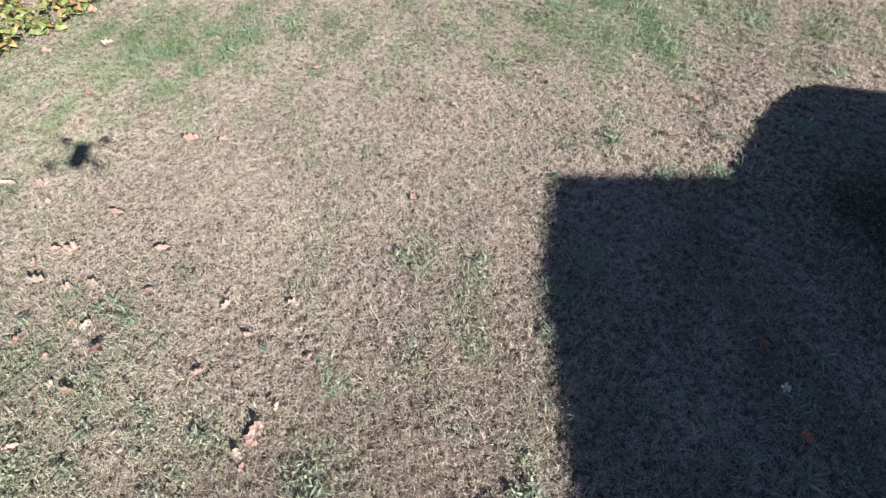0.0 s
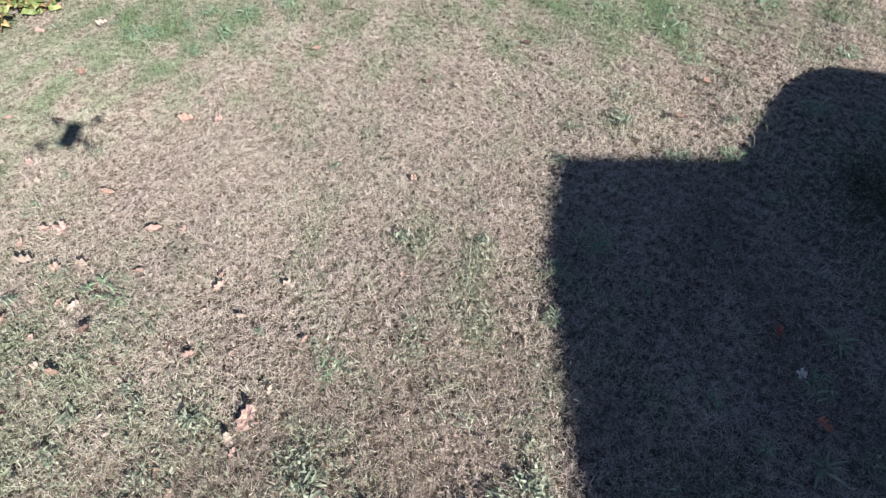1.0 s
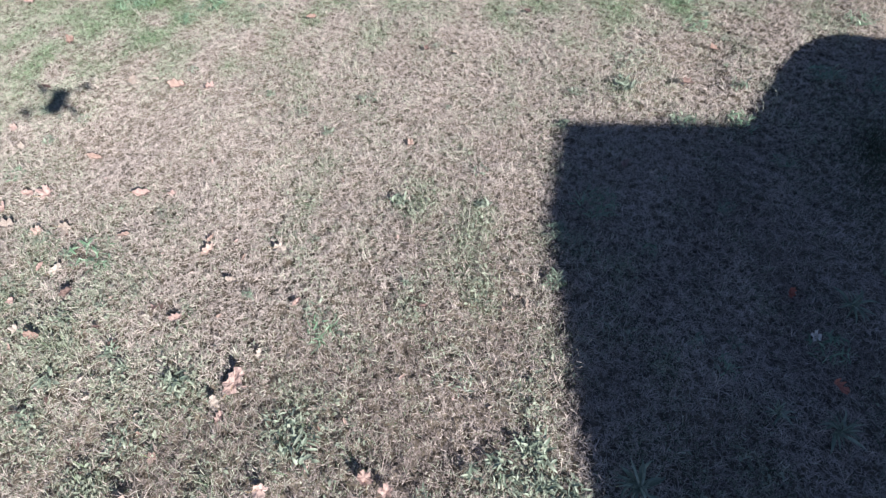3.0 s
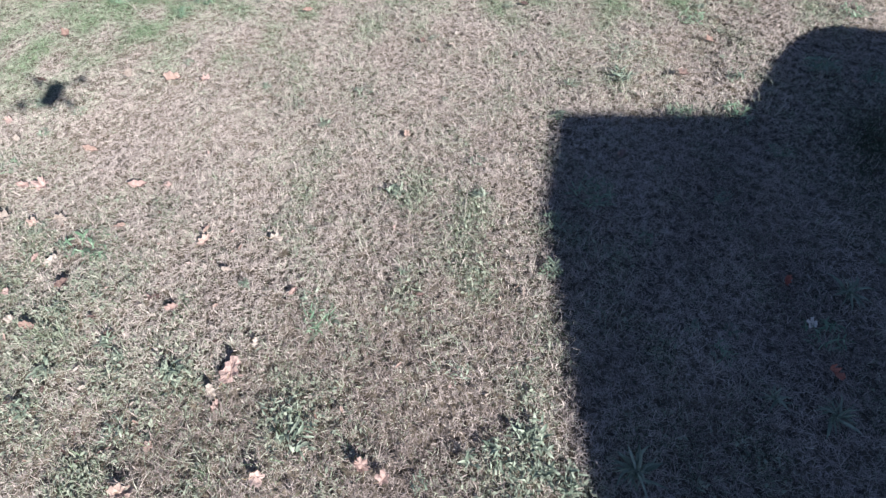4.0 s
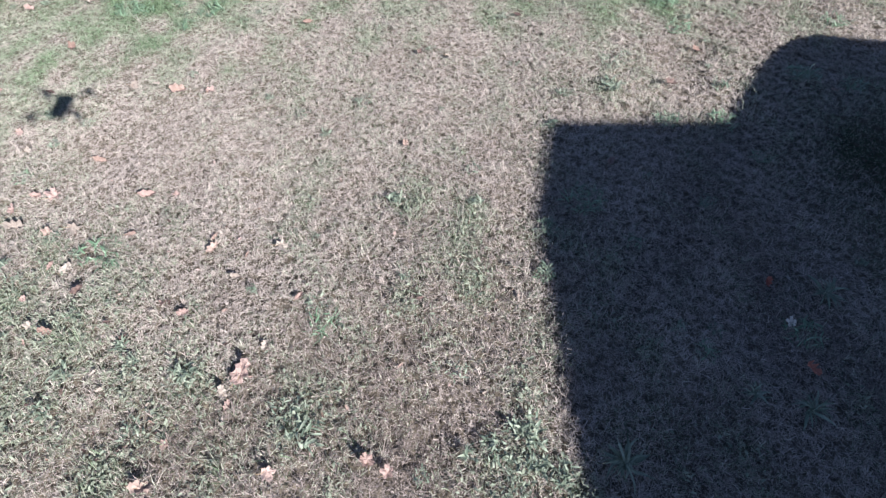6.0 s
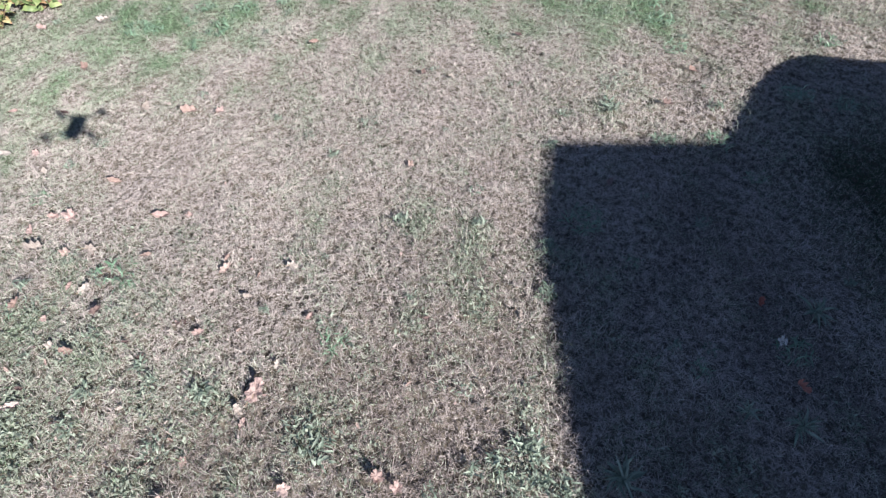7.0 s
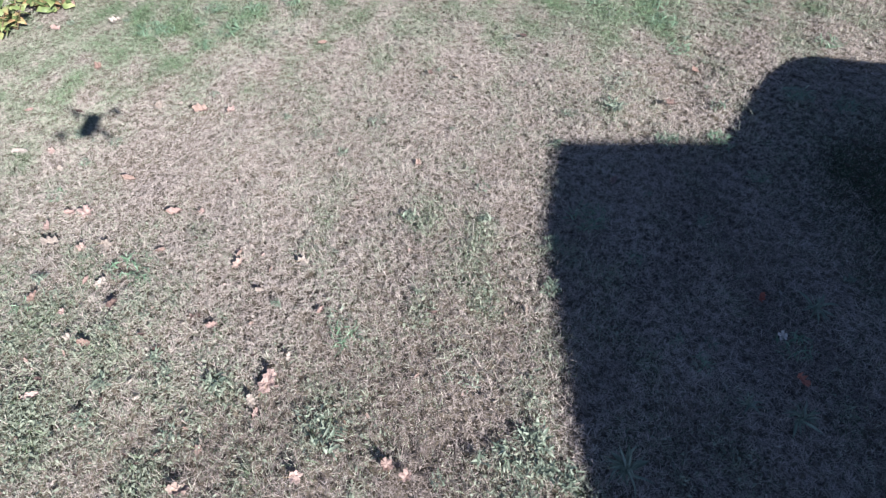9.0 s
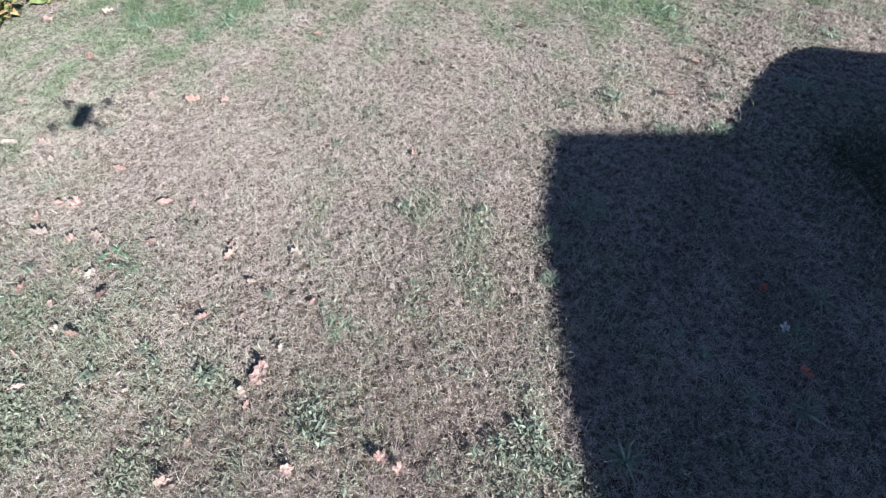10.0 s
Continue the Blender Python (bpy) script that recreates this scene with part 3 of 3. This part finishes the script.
def weed(x, y, across, k, habit="clump"):
    """A weed of one habit: a clump of mixed leaves, a flat mat of oval leaves, or a rosette of long straps round one crown."""
    r = random.Random(k + 50)
    words = {"clump": "low green leafy weed clump growing in the lawn", "mat": "flat grey-green mat of small oval weed leaves", "rosette": "green weed rosette of long narrow leaves in the lawn", "tuft": "fresh bright green tuft of grassy weed leaves"}
    plant = tagged(new("weed"), words[habit], "weed", "weeds in the lawn")
    plant.matrix_world = pose(x, y, max(float(turf(x, y)), float(lie(x, y)) + 0.008) + 0.01, 0, 0, r.uniform(0, 360))
    n = {"clump": r.randint(20, 30), "mat": r.randint(22, 32), "rosette": r.randint(24, 32), "tuft": r.randint(40, 52)}[habit]
    spread, low, high = {"clump": (0.3, 0.24, 0.42), "mat": (0.42, 0.16, 0.28), "rosette": (0.1, 0.24, 0.58), "tuft": (0.46, 0.16, 0.32)}[habit]
    n, across_leaf = int(n * max(1.0, across / 0.15)), min(across, 0.21 if habit == "tuft" else 0.15)
    for i in range(n):
        oval = habit == "mat" or (habit == "clump" and i % 3)
        leaf = new("leaf", (FRESH_STRAPS if habit == "tuft" else OVALS if oval else STRAPS)[(k * 3 + i * 5) % 8])
        leaf.parent = plant
        s = (across if habit == "rosette" else across_leaf) * r.uniform(low, high)
        a, far = r.uniform(0, 6.28), spread * across * math.sqrt(r.uniform(0, 1))
        leaf.matrix_local = pose(far * math.cos(a), far * math.sin(a), r.uniform(0.0, 0.012), r.uniform(-8, 42), r.uniform(-25, 25), 360 * i / n + r.uniform(-25, 25)) @ Matrix.Diagonal((s, s, s, 1))


WEEDS = [
    (-0.62, 0.65, 0.25), (-0.7, 0.76, 0.16), (1.97, 2.90, 0.160), (1.52, 2.58, 0.143), (0.72, 0.45, 0.235),
    (1.93, 1.22, 0.149), (1.60, 0.64, 0.19), (1.38, 0.72, 0.120), (0.35, 0.63, 0.156), (0.21, 0.51, 0.139), (0.38, 0.46, 0.125), (0.27, 0.40, 0.123), (0.46, 0.39, 0.098),
    (-0.12, 0.45, 0.100),
]
MORE_WEEDS = [
    (-1.22, 0.95, 0.139), (-1.41, 0.71, 0.106), (-0.24, 2.01, 0.103), (-0.46, 2.93, 0.120), (0.55, 1.43, 0.093), (0.60, 1.76, 0.115), (0.77, 2.60, 0.095), (0.88, 1.91, 0.170),
    (1.24, 2.95, 0.161), (1.30, 3.22, 0.159), (-2.38, 1.66, 0.097), (-2.28, 1.56, 0.079), (2.59, 2.95, 0.242), (2.86, 2.83, 0.159), (-1.79, 0.98, 0.112), (-1.84, 0.81, 0.108),
    (-1.58, 1.12, 0.087),
]
for k, (x, y, across) in enumerate(WEEDS + MORE_WEEDS):
    weed(x, y, across * (1.0 if y < 0.7 else 1.3), k, "rosette" if x > 0.7 and y < 1.5 else ("clump", "mat")[k % 2])
# a close stand of them by the edge of the shade
for k in range(16):
    a, far = random.uniform(0, 6.28), math.sqrt(random.uniform(0, 1))
    weed(0.30 + 0.27 * far * math.cos(a), 0.46 + 0.2 * far * math.sin(a), random.uniform(0.07, 0.13), k + 60, ("mat", "clump")[k % 2])


# fresh tufts, each by itself
for k, (x, y, across) in enumerate((
    (-1.89, 1.72, 0.24), (-1.78, 1.62, 0.1), (-0.59, 1.18, 0.17), (0.54, 1.41, 0.11), (0.61, 1.76, 0.1), (-2.4, 1.46, 0.12), (-2.53, 2.32, 0.13),
    (-2.47, 4.25, 0.26), (-2.32, 4.23, 0.2), (-2.05, 4.38, 0.16), (-1.76, 4.2, 0.26), (-1.97, 4.57, 0.2), (-1.6, 4.5, 0.3), (-1.3, 4.62, 0.22), (-1.9, 3.98, 0.18),
    (1.51, 2.575, 0.16), (1.88, 2.55, 0.2), (0.85, 1.92, 0.26), (2.56, 2.98, 0.22), (2.89, 2.86, 0.18), (1.73, 1.0, 0.2), (1.22, 0.93, 0.13), (1.05, 1.6, 0.12), (2.0, 2.2, 0.14),
    (1.92, 4.3, 0.24), (1.9, 3.62, 0.2), (1.9, 4.02, 0.26), (1.86, 4.58, 0.26), (1.11, 4.68, 0.24), (2.74, 4.5, 0.26), (2.78, 4.32, 0.2), (3.1, 3.6, 0.24), (1.4, 4.4, 0.2), (1.6, 4.75, 0.26),
)):
    weed(x, y, across, k + 400, "tuft")


# small ones strewn through the lawn, more where it is green
strewn = 0
for k in range(400):
    x, y = random.uniform(-3.6, 3.6), random.uniform(0.35, 4.9)
    if abs(x) < 1.7 + 0.42 * y and random.uniform(0, 1) < 0.12 + 0.8 * max(0.0, float(greenness(np.array(x), np.array(y)))):
        weed(x, y, random.uniform(0.06, 0.12), k + 120, ("mat", "clump")[k % 2])
        strewn += 1
    if strewn >= 75:
        break


# ---- twigs and stems lying in the grass ----
def twig(x, y, long, thick, turn, mat, label):
    bm = bmesh.new()
    old = None
    for k in range(6):
        u = k / 5
        c = Vector((long * (u - 0.5), 0.05 * long * math.sin(7 * u + x), 0.004 * math.sin(5 * u + y)))
        rad = thick * (1 - 0.5 * u)
        ring = [bm.verts.new(c + Vector((0, rad * math.cos(q), rad * math.sin(q)))) for q in (0, 1.26, 2.51, 3.77, 5.03)]
        if old:
            for i in range(5):
                bm.faces.new((old[i], old[(i + 1) % 5], ring[(i + 1) % 5], ring[i]))
        else:
            bm.faces.new(ring)
        old = ring
    bm.faces.new(old[::-1])
    me = bpy.data.meshes.new("twig")
    bm.to_mesh(me)
    bm.free()
    me.materials.append(mat)
    ob = tagged(new("twig", me), label, "twig", "twigs in the grass")
    ob.matrix_world = pose(x, y, float(turf(x, y)) + 0.016, 0, 3, turn)


for x, y, long, thick, turn in ((-1.87, 0.84, 0.075, 0.006, 0), (-1.43, 0.63, 0.07, 0.005, 45), (-1.42, 1.36, 0.05, 0.006, 60)):
    twig(x, y, long, thick, turn, LEAF_LOOKS["brown"], "short dark brown twig lying in the grass")
for x, y, long, thick, turn in ((-0.04, 1.78, 0.09, 0.003, 45), (2.0, 1.17, 0.07, 0.003, -5), (0.95, 2.45, 0.06, 0.0025, 40), (-0.93, 1.16, 0.06, 0.004, 70), (2.73, 2.80, 0.07, 0.004, -20)):
    twig(x, y, long, thick, turn, LEAF_LOOKS["cream"], "thin pale dry stem lying in the grass")


# ---- leafy plants of the border ----
def heart_leaf(seed):
    """A broad pointed leaf 1 long along y, folded a little on its midrib and drooping at the tip."""
    bm = bmesh.new()
    rows = []
    for k in range(7):
        u = k / 6
        w = 0.40 * math.sin(math.pi * u ** 0.62) * (1 - 0.15 * u) + 0.01
        z = 0.22 * u - 0.42 * u * u
        e = 0.05 * math.sin(5 * u + seed)
        rows.append([bm.verts.new((-w, u - 0.12 * w, z - 0.12 * w + e)), bm.verts.new((-w * 0.5, u, z + 0.04 * w)), bm.verts.new((0, u, z)), bm.verts.new((w * 0.5, u, z + 0.04 * w)), bm.verts.new((w, u - 0.12 * w, z - 0.12 * w - e))])
    for a, b in zip(rows, rows[1:]):
        for i in range(4):
            bm.faces.new((a[i], a[i + 1], b[i + 1], b[i]))
    me = bpy.data.meshes.new("leaf")
    bm.to_mesh(me)
    bm.free()
    me.materials.append(SHRUB)
    me.polygons.foreach_set("use_smooth", [True] * len(me.polygons))
    return me


HEARTS = [heart_leaf(k) for k in range(4)]


def border_plant(x, y, high, k):
    r = random.Random(k + 300)
    plant = tagged(new("border_plant"), "leafy yellow-green border plant with browning leaves", "plant", "plants of the border")
    plant.matrix_world = pose(x, y, 0, 0, 0, r.uniform(0, 360))
    for s in range(6):
        a, out = 2 * math.pi * s / 6 + r.uniform(-0.4, 0.4), r.uniform(0.08, 0.3)
        top = Vector((out * math.cos(a), out * math.sin(a), high * r.uniform(0.6, 1.0)))
        bm = bmesh.new()
        bmesh.ops.create_cone(bm, cap_ends=True, segments=6, radius1=0.006, radius2=0.003, depth=top.length, matrix=Matrix.Translation(top / 2) @ top.to_track_quat("Z", "Y").to_matrix().to_4x4())
        part("stem", bm, STEM, plant)
        for i in range(9):
            u = 0.25 + 0.75 * i / 8
            leaf = new("leaf", HEARTS[(s + i) % 4])
            leaf.parent = plant
            c = top * u
            sz = r.uniform(0.05, 0.11)
            leaf.matrix_local = pose(c.x, c.y, c.z, r.uniform(-45, 50), r.uniform(-50, 50), r.uniform(0, 360)) @ Matrix.Diagonal((sz, sz, sz, 1))


for k, (x, y, high) in enumerate([(-3.62, 4.72, 0.34), (-3.3, 4.95, 0.30), (-3.75, 4.25, 0.3), (-4.0, 4.7, 0.45), (-3.55, 5.25, 0.45), (-4.1, 5.2, 0.5), (-3.05, 5.3, 0.4), (-4.3, 4.3, 0.45), (-3.95, 3.95, 0.3), (-3.66, 4.38, 0.24), (-3.42, 4.68, 0.22), (-3.2, 5.05, 0.26), (-3.85, 4.95, 0.36)]):
    border_plant(x, y, high, k)
